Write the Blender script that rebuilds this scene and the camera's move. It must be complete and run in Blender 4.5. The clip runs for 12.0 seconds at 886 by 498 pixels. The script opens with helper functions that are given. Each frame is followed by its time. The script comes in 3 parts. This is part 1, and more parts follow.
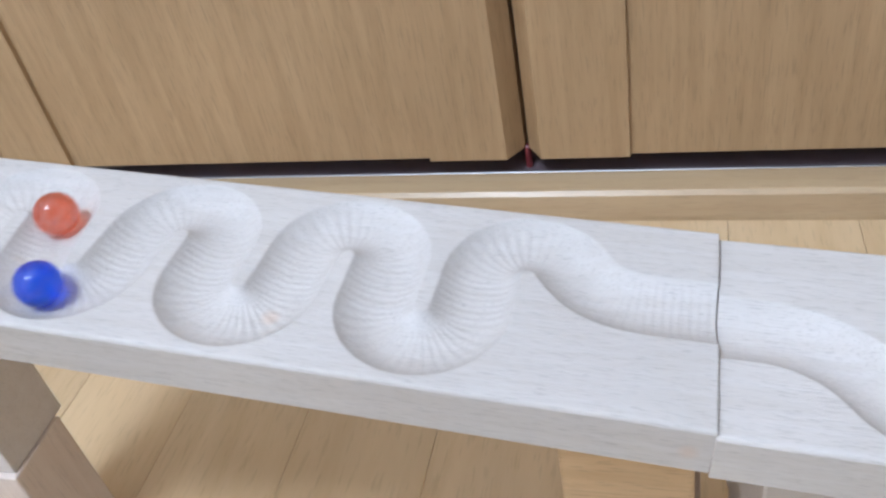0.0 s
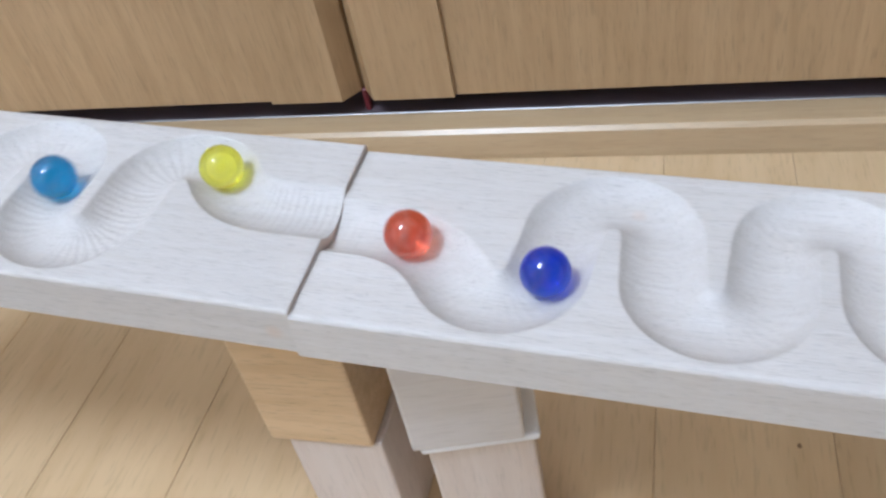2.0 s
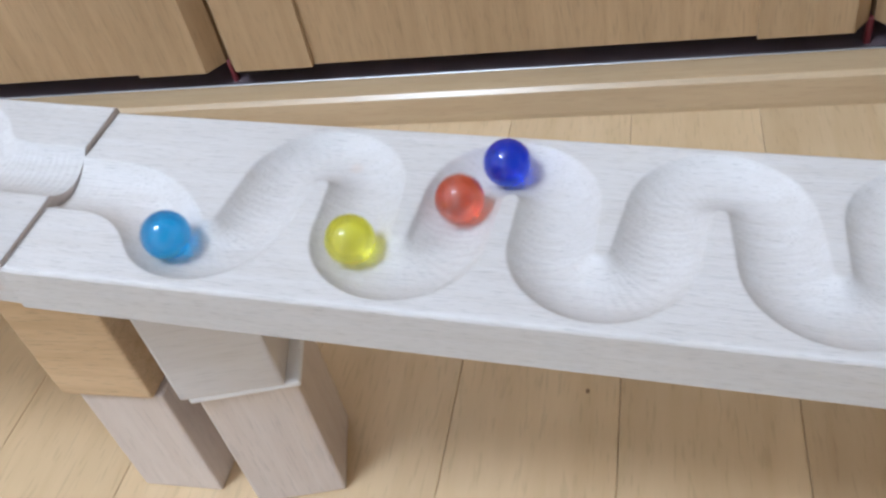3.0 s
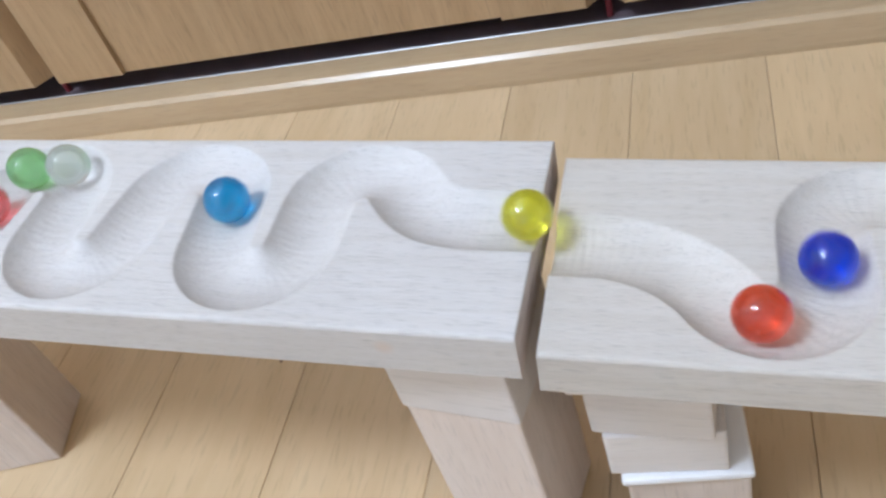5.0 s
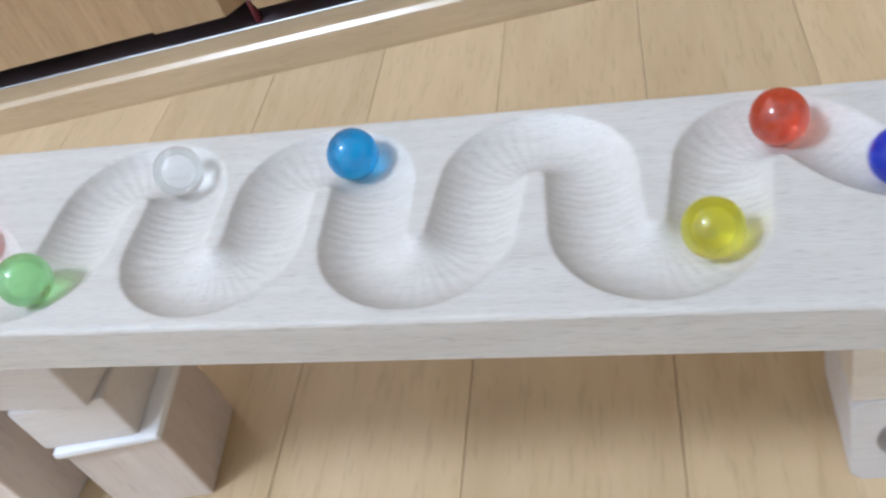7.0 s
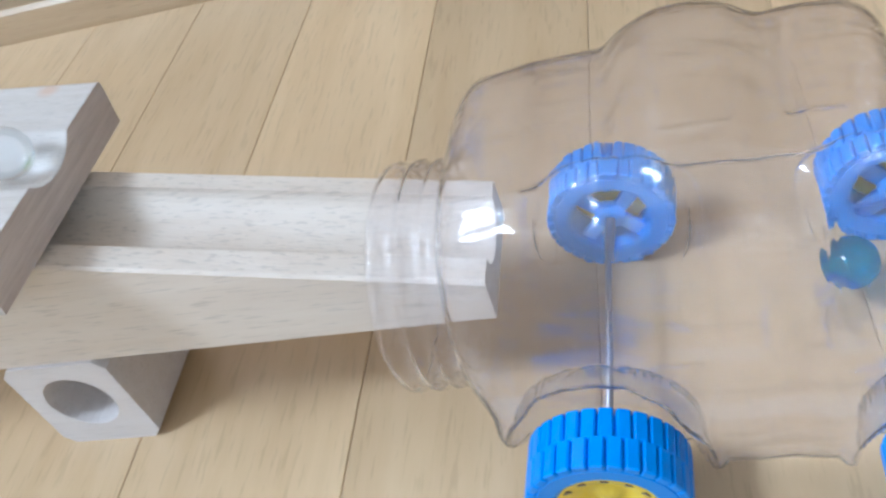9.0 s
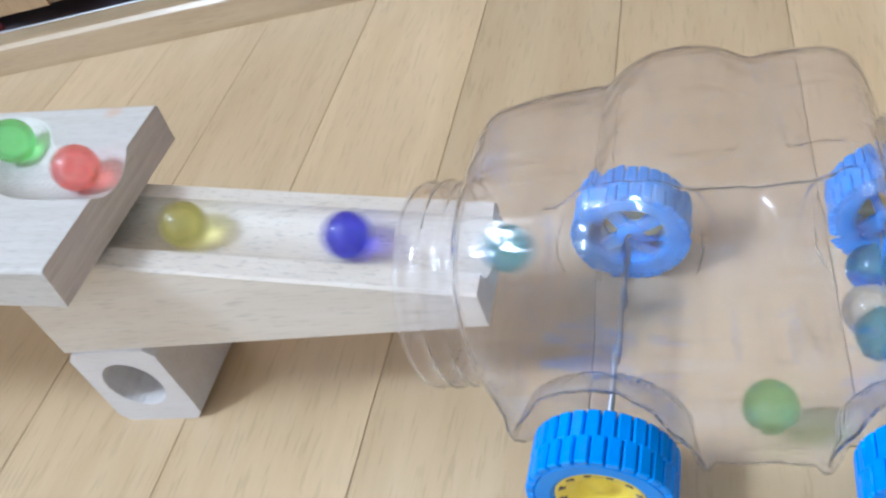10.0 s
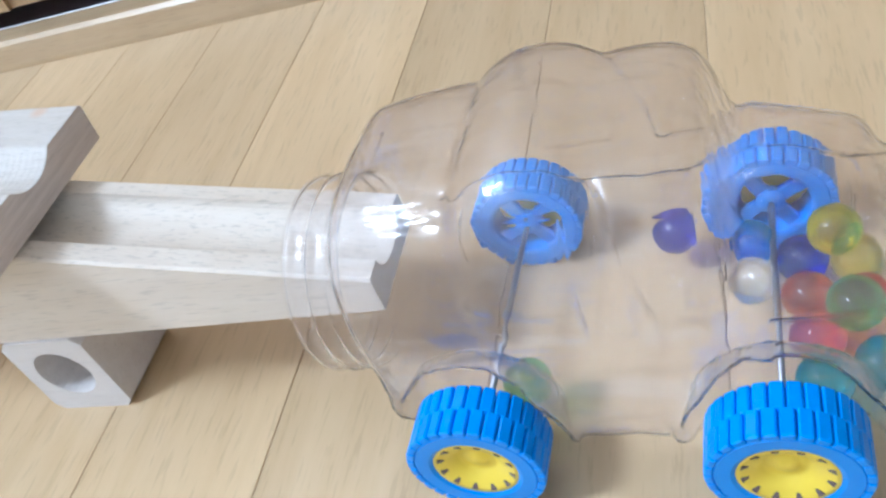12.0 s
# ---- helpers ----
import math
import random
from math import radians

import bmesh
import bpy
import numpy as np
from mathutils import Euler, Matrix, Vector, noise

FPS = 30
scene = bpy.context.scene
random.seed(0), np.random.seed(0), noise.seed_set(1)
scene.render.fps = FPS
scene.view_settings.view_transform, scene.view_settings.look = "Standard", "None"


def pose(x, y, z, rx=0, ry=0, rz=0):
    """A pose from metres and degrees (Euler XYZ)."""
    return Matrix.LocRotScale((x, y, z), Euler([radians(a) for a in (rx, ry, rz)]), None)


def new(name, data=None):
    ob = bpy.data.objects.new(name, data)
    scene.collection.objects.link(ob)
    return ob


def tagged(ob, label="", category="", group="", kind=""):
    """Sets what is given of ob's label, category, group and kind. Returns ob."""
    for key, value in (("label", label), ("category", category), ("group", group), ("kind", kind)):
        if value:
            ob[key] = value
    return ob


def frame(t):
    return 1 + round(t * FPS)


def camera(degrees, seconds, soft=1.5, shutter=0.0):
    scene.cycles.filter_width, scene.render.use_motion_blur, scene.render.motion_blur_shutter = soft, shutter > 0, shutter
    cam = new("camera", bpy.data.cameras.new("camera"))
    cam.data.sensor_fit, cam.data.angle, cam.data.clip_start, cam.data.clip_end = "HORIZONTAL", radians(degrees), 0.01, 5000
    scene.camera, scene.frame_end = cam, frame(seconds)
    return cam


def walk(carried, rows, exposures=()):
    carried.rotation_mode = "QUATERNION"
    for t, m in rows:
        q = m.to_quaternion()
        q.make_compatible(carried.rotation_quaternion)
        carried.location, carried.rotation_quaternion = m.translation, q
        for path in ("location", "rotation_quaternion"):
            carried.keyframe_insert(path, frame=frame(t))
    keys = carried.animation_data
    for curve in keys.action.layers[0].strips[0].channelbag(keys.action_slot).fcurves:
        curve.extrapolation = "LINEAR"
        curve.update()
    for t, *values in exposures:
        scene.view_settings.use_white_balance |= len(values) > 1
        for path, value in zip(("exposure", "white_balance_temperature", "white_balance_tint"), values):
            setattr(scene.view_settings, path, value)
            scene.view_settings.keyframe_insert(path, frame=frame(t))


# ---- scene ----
def turn(yaw, pitch, roll):
    """A camera's turn: left from +y, up, and leaning to its left."""
    return pose(0, 0, 0, 90 + pitch, 0, yaw) @ pose(0, 0, 0, 0, 0, roll)


cam = camera(54.35, 12.0, soft=2.5, shutter=0.22)
PATH = [
    (0, 0.0667, -0.5395, 0.4036, 19.34, -38.42, -12.05),
    (0.5, 0.0842, -0.5419, 0.4005, 19.58, -38.75, -12.01),
    (1, 0.1188, -0.5426, 0.3965, 19.80, -39.36, -12.38),
    (1.5, 0.1582, -0.5478, 0.3934, 20.25, -40.00, -13.10),
    (2, 0.2015, -0.5482, 0.3826, 20.40, -40.52, -13.07),
    (2.5, 0.2571, -0.5492, 0.3727, 20.10, -41.32, -13.40),
    (3, 0.2993, -0.5485, 0.3691, 19.65, -42.12, -13.82),
    (3.2, 0.3131, -0.5507, 0.3721, 20.30, -42.43, -14.80),
    (4.8, 0.4881, -0.5429, 0.3527, 24.65, -41.99, -20.30),
    (4.9, 0.4981, -0.5447, 0.3547, 25.23, -42.16, -21.36),
    (5, 0.5051, -0.5420, 0.3501, 24.88, -41.99, -20.66),
    (5.5, 0.5774, -0.5421, 0.3333, 24.94, -41.64, -23.15),
    (6, 0.6233, -0.5473, 0.3276, 23.65, -41.50, -24.65),
    (6.2, 0.6405, -0.5484, 0.3206, 23.40, -41.74, -24.93),
    (6.5, 0.6699, -0.5424, 0.3088, 23.13, -41.57, -24.64),
    (6.7, 0.6898, -0.5402, 0.3024, 23.09, -41.49, -24.58),
    (8.3, 0.9314, -0.5300, 0.2598, 18.98, -44.41, -19.56),
    (8.5, 0.9544, -0.5313, 0.2517, 19.37, -43.59, -19.64),
    (9, 0.9981, -0.5408, 0.2380, 20.45, -42.35, -21.35),
    (9.5, 1.0153, -0.5475, 0.2513, 23.03, -41.52, -21.50),
    (10, 1.0314, -0.5559, 0.2548, 26.80, -40.31, -23.67),
    (10.5, 1.0321, -0.5634, 0.2631, 26.87, -40.70, -23.58),
    (11, 1.0481, -0.5617, 0.2564, 28.76, -39.75, -24.69),
    (11.5, 1.0727, -0.5661, 0.2532, 27.46, -40.27, -24.03),
    (12, 1.0692, -0.5639, 0.2510, 26.58, -40.31, -24.26),
]
walk(cam, [(t, pose(x, y, z, 0, 0, 0) @ turn(yaw, pitch, roll)) for t, x, y, z, yaw, pitch, roll in PATH],
     exposures=[(0, -0.59, 5580, 12), (3, -0.54, 5580, 11), (5.5, -0.40, 5580, 11), (6.7, -0.32, 5500, 10), (8.5, -0.24, 5320, 9), (12, 0.0, 5230, 8)])

# ---- light: one round ceiling lamp, white room round it ----
world = bpy.data.worlds.new("room_air")
scene.world = world
world.use_nodes = True
world.node_tree.nodes["Background"].inputs[0].default_value = (0.80, 0.86, 1.0, 1)
world.node_tree.nodes["Background"].inputs[1].default_value = 0.12


lamp_data = bpy.data.lights.new("ceiling_lamp", "POINT")
lamp_data.shadow_soft_size, lamp_data.energy = 0.26, 164
lamp_data.color = (0.888, 0.95, 1.0)
ceiling_lamp = new("ceiling_lamp", lamp_data)
ceiling_lamp.location = (-0.50, -1.10, 2.24)

# ---- materials ----


def nodes_of(name):
    m = bpy.data.materials.new(name)
    m.use_nodes = True
    return m, m.node_tree, m.node_tree.nodes["Principled BSDF"]


def wood(name, light, dark, axis="X", scale=1.0, rough=0.5, fleck=0.0, coat=0.0, bump=0.15, stretch=14.0, vary=0.06, knots=0.0):
    """Wood with long grain along axis, fine pores, and a shade of its own for each piece."""
    m, nt, bs = nodes_of(name)
    N, L = nt.nodes.new, nt.links.new
    tc = N("ShaderNodeTexCoord")
    info = N("ShaderNodeObjectInfo")
    off = N("ShaderNodeVectorMath")
    off.operation = "MULTIPLY_ADD"
    L(info.outputs["Random"], off.inputs[0])
    off.inputs[1].default_value = (7.3, 3.1, 5.7)
    L(tc.outputs["Object"], off.inputs[2])
    mp = N("ShaderNodeMapping")
    L(off.outputs[0], mp.inputs["Vector"])
    s = [stretch * scale] * 3
    s["XYZ".index(axis)] = scale
    mp.inputs["Scale"].default_value = s
    n1 = N("ShaderNodeTexNoise")
    n1.inputs["Scale"].default_value, n1.inputs["Detail"].default_value, n1.inputs["Roughness"].default_value = 9, 6, 0.6
    n1.inputs["Distortion"].default_value = 0.35
    L(mp.outputs[0], n1.inputs["Vector"])
    n2 = N("ShaderNodeTexNoise")
    n2.inputs["Scale"].default_value, n2.inputs["Detail"].default_value = 75, 4
    L(mp.outputs[0], n2.inputs["Vector"])
    n3 = N("ShaderNodeTexNoise")
    n3.inputs["Scale"].default_value, n3.inputs["Detail"].default_value = 5, 3
    L(off.outputs[0], n3.inputs["Vector"])
    r1 = N("ShaderNodeValToRGB")
    r1.color_ramp.elements[0].position, r1.color_ramp.elements[1].position = 0.32, 0.68
    r1.color_ramp.elements[0].color, r1.color_ramp.elements[1].color = (*dark, 1), (*light, 1)
    L(n1.outputs["Fac"], r1.inputs[0])
    pores = N("ShaderNodeMapRange")
    pores.inputs[1].default_value, pores.inputs[2].default_value = 0.34, 0.44
    pores.inputs[3].default_value, pores.inputs[4].default_value = 1.0 - fleck, 1.0
    L(n2.outputs["Fac"], pores.inputs[0])
    tone = N("ShaderNodeMapRange")
    tone.inputs[1].default_value, tone.inputs[2].default_value = 0.3, 0.7
    tone.inputs[3].default_value, tone.inputs[4].default_value = 0.93, 1.05
    L(n3.outputs["Fac"], tone.inputs[0])
    own = N("ShaderNodeMapRange")
    own.inputs[3].default_value, own.inputs[4].default_value = 1 - vary, 1 + vary
    L(info.outputs["Random"], own.inputs[0])
    a, b = N("ShaderNodeMath"), N("ShaderNodeMath")
    a.operation = b.operation = "MULTIPLY"
    L(pores.outputs[0], a.inputs[0]), L(tone.outputs[0], a.inputs[1])
    L(a.outputs[0], b.inputs[0]), L(own.outputs[0], b.inputs[1])
    mix = N("ShaderNodeVectorMath")
    mix.operation = "SCALE"
    L(r1.outputs[0], mix.inputs[0]), L(b.outputs[0], mix.inputs["Scale"])
    vo, kn, kc = N("ShaderNodeTexVoronoi"), N("ShaderNodeMapRange"), N("ShaderNodeMix")
    vo.inputs["Scale"].default_value = 17
    L(off.outputs[0], vo.inputs["Vector"]), L(vo.outputs["Distance"], kn.inputs[0])
    kn.inputs[1].default_value, kn.inputs[2].default_value = 0.025, 0.085
    kn.inputs[3].default_value, kn.inputs[4].default_value = knots, 0.0
    kc.data_type = "RGBA"
    kc.inputs[7].default_value = (0.62, 0.36, 0.20, 1)
    L(kn.outputs[0], kc.inputs[0]), L(mix.outputs[0], kc.inputs[6])
    L(kc.outputs[2], bs.inputs["Base Color"])
    rr = N("ShaderNodeMapRange")
    rr.inputs[3].default_value, rr.inputs[4].default_value = rough + 0.08, rough - 0.06
    L(n1.outputs["Fac"], rr.inputs[0])
    L(rr.outputs[0], bs.inputs["Roughness"])
    bp = N("ShaderNodeBump")
    bp.inputs["Strength"].default_value, bp.inputs["Distance"].default_value = bump, 0.0006
    L(n2.outputs["Fac"], bp.inputs["Height"])
    L(bp.outputs[0], bs.inputs["Normal"])
    bs.inputs["Coat Weight"].default_value, bs.inputs["Coat Roughness"].default_value = coat, 0.22
    return m


def plain(name, color, rough=0.5, metal=0.0, spread=0.06, scale=60, bump=0.05, coat=0.0):
    m, nt, bs = nodes_of(name)
    N, L = nt.nodes.new, nt.links.new
    tc, n1 = N("ShaderNodeTexCoord"), N("ShaderNodeTexNoise")
    n1.inputs["Scale"].default_value, n1.inputs["Detail"].default_value = scale, 5
    L(tc.outputs["Object"], n1.inputs["Vector"])
    r = N("ShaderNodeValToRGB")
    r.color_ramp.elements[0].color = (*[max(0, c * (1 - spread)) for c in color], 1)
    r.color_ramp.elements[1].color = (*[min(1, c * (1 + spread)) for c in color], 1)
    L(n1.outputs["Fac"], r.inputs[0]), L(r.outputs[0], bs.inputs["Base Color"])
    bp = N("ShaderNodeBump")
    bp.inputs["Strength"].default_value, bp.inputs["Distance"].default_value = bump, 0.0005
    L(n1.outputs["Fac"], bp.inputs["Height"]), L(bp.outputs[0], bs.inputs["Normal"])
    bs.inputs["Roughness"].default_value, bs.inputs["Metallic"].default_value = rough, metal
    bs.inputs["Coat Weight"].default_value = coat
    return m


def glass(name, color, streak=0.14, clear=0.34):
    """Coloured glass, slightly mottled: a refracting body, with the colour's light let through where the body shades."""
    m, nt, bs = nodes_of(name)
    N, L = nt.nodes.new, nt.links.new
    tc, nz, cr = N("ShaderNodeTexCoord"), N("ShaderNodeTexNoise"), N("ShaderNodeValToRGB")
    nz.inputs["Scale"].default_value, nz.inputs["Detail"].default_value, nz.inputs["Distortion"].default_value = 150, 2, 1.5
    cr.color_ramp.elements[0].position, cr.color_ramp.elements[1].position = 0.42, 0.68
    cr.color_ramp.elements[0].color = (*color, 1)
    cr.color_ramp.elements[1].color = (*[(1 - streak) * c + streak for c in color], 1)
    L(tc.outputs["Object"], nz.inputs["Vector"]), L(nz.outputs["Fac"], cr.inputs[0]), L(cr.outputs[0], bs.inputs["Base Color"])
    bs.inputs["Roughness"].default_value = 0.0
    bs.inputs["IOR"].default_value = 1.50
    bs.inputs["Specular IOR Level"].default_value = 1.0
    bs.inputs["Transmission Weight"].default_value = 1.0
    bs.inputs["Coat Weight"].default_value, bs.inputs["Coat Roughness"].default_value = 1.0, 0.10
    tp, mx = N("ShaderNodeBsdfTransparent"), N("ShaderNodeMixShader")
    tp.inputs[0].default_value = (*color, 1)
    mx.inputs[0].default_value = 1 - clear
    L(tp.outputs[0], mx.inputs[1]), L(bs.outputs[0], mx.inputs[2])
    L(mx.outputs[0], nt.nodes["Material Output"].inputs[0])
    return m


def clear_plastic(name):
    """Blown clear plastic with a wavy skin, refracting and faintly lavender."""
    m, nt, bs = nodes_of(name)
    N, L = nt.nodes.new, nt.links.new
    bs.inputs["Base Color"].default_value = (0.978, 0.968, 0.982, 1)
    bs.inputs["Roughness"].default_value = 0.012
    bs.inputs["IOR"].default_value = 1.075
    bs.inputs["Coat Weight"].default_value, bs.inputs["Coat Roughness"].default_value = 1.0, 0.045
    bs.inputs["Transmission Weight"].default_value = 1.0
    tc, bp = N("ShaderNodeTexCoord"), N("ShaderNodeBump")
    mp, nz = N("ShaderNodeMapping"), N("ShaderNodeTexNoise")
    mp.inputs["Scale"].default_value = (0.6, 1.2, 1.2)
    nz.inputs["Scale"].default_value, nz.inputs["Detail"].default_value = 85, 2
    L(tc.outputs["Object"], mp.inputs["Vector"]), L(mp.outputs[0], nz.inputs["Vector"]), L(nz.outputs["Fac"], bp.inputs["Height"])
    bp.inputs["Strength"].default_value, bp.inputs["Distance"].default_value = 0.10, 0.003
    L(bp.outputs[0], bs.inputs["Normal"])
    # ripples drawn out along the car break up the shine
    m2, n2, b2 = N("ShaderNodeMapping"), N("ShaderNodeTexNoise"), N("ShaderNodeBump")
    m2.inputs["Scale"].default_value = (0.4, 1.3, 1.3)
    n2.inputs["Scale"].default_value, n2.inputs["Detail"].default_value = 80, 2
    b2.inputs["Strength"].default_value, b2.inputs["Distance"].default_value = 1.0, 0.003
    L(tc.outputs["Object"], m2.inputs["Vector"]), L(m2.outputs[0], n2.inputs["Vector"]), L(n2.outputs["Fac"], b2.inputs["Height"])
    L(b2.outputs[0], bs.inputs["Coat Normal"])
    df, mx = N("ShaderNodeBsdfDiffuse"), N("ShaderNodeMixShader")
    df.inputs[0].default_value = (0.82, 0.80, 0.90, 1)
    mx.inputs[0].default_value = 0.019
    L(bs.outputs[0], mx.inputs[1]), L(df.outputs[0], mx.inputs[2])
    L(mx.outputs[0], nt.nodes["Material Output"].inputs[0])
    return m


M_BEECH = wood("pale_beech", (0.620, 0.598, 0.585), (0.568, 0.540, 0.516), "X", 2.2, 0.6, 0.22, bump=0.4, stretch=16, knots=0.45)
M_BEECH_WARM = wood("warm_beech", (0.640, 0.605, 0.565), (0.582, 0.540, 0.490), "X", 2.2, 0.6, 0.22, bump=0.4, stretch=16, knots=0.5)
M_END = wood("end_grain", (0.74, 0.66, 0.61), (0.58, 0.50, 0.455), "Y", 1.4, 0.7, 0.15, bump=0.3, stretch=22)
M_BEECH_Z = wood("beech_upright", (0.70, 0.61, 0.545), (0.64, 0.54, 0.47), "Z", 1.0, 0.55, 0.12, bump=0.2)
M_BEECH_PALE = wood("beech_white", (0.72, 0.68, 0.66), (0.67, 0.62, 0.59), "X", 1.0, 0.55, 0.1, bump=0.2)
M_PINE = wood("honey_wood", (0.66, 0.48, 0.29), (0.55, 0.375, 0.205), "X", 1.2, 0.5, 0.25, bump=0.25)
M_RAMP = wood("ramp_beech", (0.74, 0.67, 0.585), (0.68, 0.595, 0.50), "X", 1.0, 0.55, 0.2, bump=0.3)
M_DOOR = wood("door_veneer", (0.46, 0.315, 0.172), (0.38, 0.25, 0.128), "Z", 0.8, 0.42, 0.18, 0.25, 0.12, 16, 0.03)
M_FLOOR = wood("floor_planks", (0.615, 0.458, 0.274), (0.535, 0.384, 0.216), "Y", 0.7, 0.4, 0.12, 0.35, 0.06, 9, 0.075)
M_SILL = wood("sill_wood", (0.52, 0.385, 0.23), (0.46, 0.33, 0.19), "X", 0.8, 0.36, 0.12, 0.7, 0.05, 16)
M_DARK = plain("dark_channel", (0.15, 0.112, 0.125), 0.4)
M_METAL = plain("rail_metal", (0.42, 0.42, 0.44), 0.42, 1.0)
M_GROOVE = plain("seam_dust", (0.22, 0.14, 0.08), 0.8)
M_WALL = plain("white_wall", (0.69, 0.69, 0.68), 0.8, scale=30)
M_BLUE = plain("blue_plastic", (0.004, 0.265, 0.88), 0.38, spread=0.05, coat=0.2)
M_YELLOW = plain("yellow_plastic", (0.85, 0.66, 0.06), 0.4, spread=0.05, coat=0.2)
M_JAR = clear_plastic("clear_jar")
M_RED = plain("red_plastic", (0.16, 0.02, 0.025), 0.4)
M_WHITE = plain("matte_white", (0.86, 0.86, 0.88), 0.7)

# ---- building helpers ----


def part(name, bm, material, parent=None, label="", smooth=False, at=None):
    me = bpy.data.meshes.new(name)
    bm.to_mesh(me)
    bm.free()
    me.materials.append(material)
    if smooth:
        for p in me.polygons:
            p.use_smooth = True
    ob = new(name, me)
    if parent is not None:
        ob.parent = parent
    if at is not None:
        ob.matrix_local = at
    return tagged(ob, label)


def box(x0, x1, y0, y1, z0, z1, bevel=0.0, seg=2):
    bm = bmesh.new()
    bmesh.ops.create_cube(bm, size=1)
    for v in bm.verts:
        v.co = ((x0 + x1) / 2 + v.co.x * (x1 - x0), (y0 + y1) / 2 + v.co.y * (y1 - y0), (z0 + z1) / 2 + v.co.z * (z1 - z0))
    if bevel:
        bmesh.ops.bevel(bm, geom=bm.edges[:], offset=bevel, segments=seg, affect="EDGES", profile=0.6)
    return bm


def lathe(profile, steps=48, axis="Y"):
    """A solid of rotation from (radius, along) points."""
    bm = bmesh.new()
    rings = []
    for r, h in profile:
        ring = []
        for k in range(steps):
            a = 2 * math.pi * k / steps
            c = (r * math.cos(a), h, r * math.sin(a)) if axis == "Y" else (h, r * math.cos(a), r * math.sin(a))
            ring.append(bm.verts.new(c))
        rings.append(ring)
    for r0, r1 in zip(rings, rings[1:]):
        for k in range(steps):
            bm.faces.new((r0[k], r0[(k + 1) % steps], r1[(k + 1) % steps], r1[k]))
    bmesh.ops.recalc_face_normals(bm, faces=bm.faces[:])
    return bm


# ---- the room ----
SEAM0, PITCH = 0.1898, 0.0866
floor = tagged(new("floor"), "varnished light oak strip floor", "floor", kind="structure")
part("subfloor", box(-1.9, 2.6, -2.4, 0.3, -0.05, -0.004), M_GROOVE, floor)
plank_bm = box(-PITCH / 2 + 0.0001, PITCH / 2 - 0.0001, -2.35, -0.02, -0.004, 0.0, 0.0004, 1)
first = part("plank", plank_bm, M_FLOOR, floor)
first.location = (SEAM0 - 0.5 * PITCH, 0, 0)
for k in range(-22, 28):
    if k == -1:
        continue
    p = first.copy()
    scene.collection.objects.link(p)
    p.location = (SEAM0 + (k + 0.5) * PITCH, 0, 0)


knot = bmesh.new()
bmesh.ops.create_circle(knot, cap_ends=True, segments=14, radius=1)
for v in knot.verts:
    v.co = (0.2597 + 0.0011 * v.co.x, -0.272 + 0.0016 * v.co.y, 0.0002)
part("knot", knot, M_GROOVE, floor, "small dark knot")


def plain_wall(name, x0, x1, y0, y1, z0, z1):
    return tagged(part(name, box(x0, x1, y0, y1, z0, z1), M_WALL), "plain white painted wall", "wall", kind="structure")


plain_wall("wall_west", -2.0, -1.9, -2.4, 0.3, -0.05, 2.45)
plain_wall("wall_east", 2.6, 2.7, -2.4, 0.3, -0.05, 2.45)
plain_wall("wall_south", -2.0, 2.7, -2.5, -2.4, -0.05, 2.45)
plain_wall("wall_north", -2.0, 2.7, 0.3, 0.4, -0.05, 2.45)
plain_wall("wall_above_doors", -1.9, 2.6, -0.02, 0.10, 1.9, 2.45)
tagged(part("ceiling", box(-2.0, 2.7, -2.5, 0.4, 2.45, 2.5), M_WALL), "white ceiling", "ceiling", kind="structure")

# sill, dark channel and rail under the doors
LIP_Y, LIP_Z, FOOT_Y = -0.0219, 0.0240, -0.0259
bm = bmesh.new()
prof = [(FOOT_Y, -0.003), (FOOT_Y, 0.004), (LIP_Y - 0.0017, LIP_Z - 0.0046), (LIP_Y - 0.0013, LIP_Z - 0.0031), (LIP_Y + 0.0016, LIP_Z - 0.0003), (LIP_Y + 0.0032, LIP_Z), (0.0038, LIP_Z), (0.0038, -0.003)]
ends = [[bm.verts.new((x, y, z)) for y, z in prof] for x in (-1.9, 2.6)]
for k in range(len(prof)):
    j = (k + 1) % len(prof)
    bm.faces.new((ends[0][k], ends[0][j], ends[1][j], ends[1][k]))
bm.faces.new(ends[0]), bm.faces.new(ends[1][::-1])
bmesh.ops.recalc_face_normals(bm, faces=bm.faces[:])
sill = tagged(part("door_sill", bm, M_SILL), "honey-coloured wooden sill in front of closet doors", "sill", kind="structure")
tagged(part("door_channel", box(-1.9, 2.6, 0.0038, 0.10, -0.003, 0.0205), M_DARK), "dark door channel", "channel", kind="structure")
tagged(part("door_rail", box(-1.9, 2.6, 0.0040, 0.0072, 0.0205, 0.0246, 0.0004, 1), M_METAL), "thin metal rail along a door channel", "rail", kind="structure")

# folding closet doors: two stiles with a bevelled meeting edge and a recessed panel
GAP0, DOOR_W, DOOR_Z = -0.0437, 0.4785, 0.0392


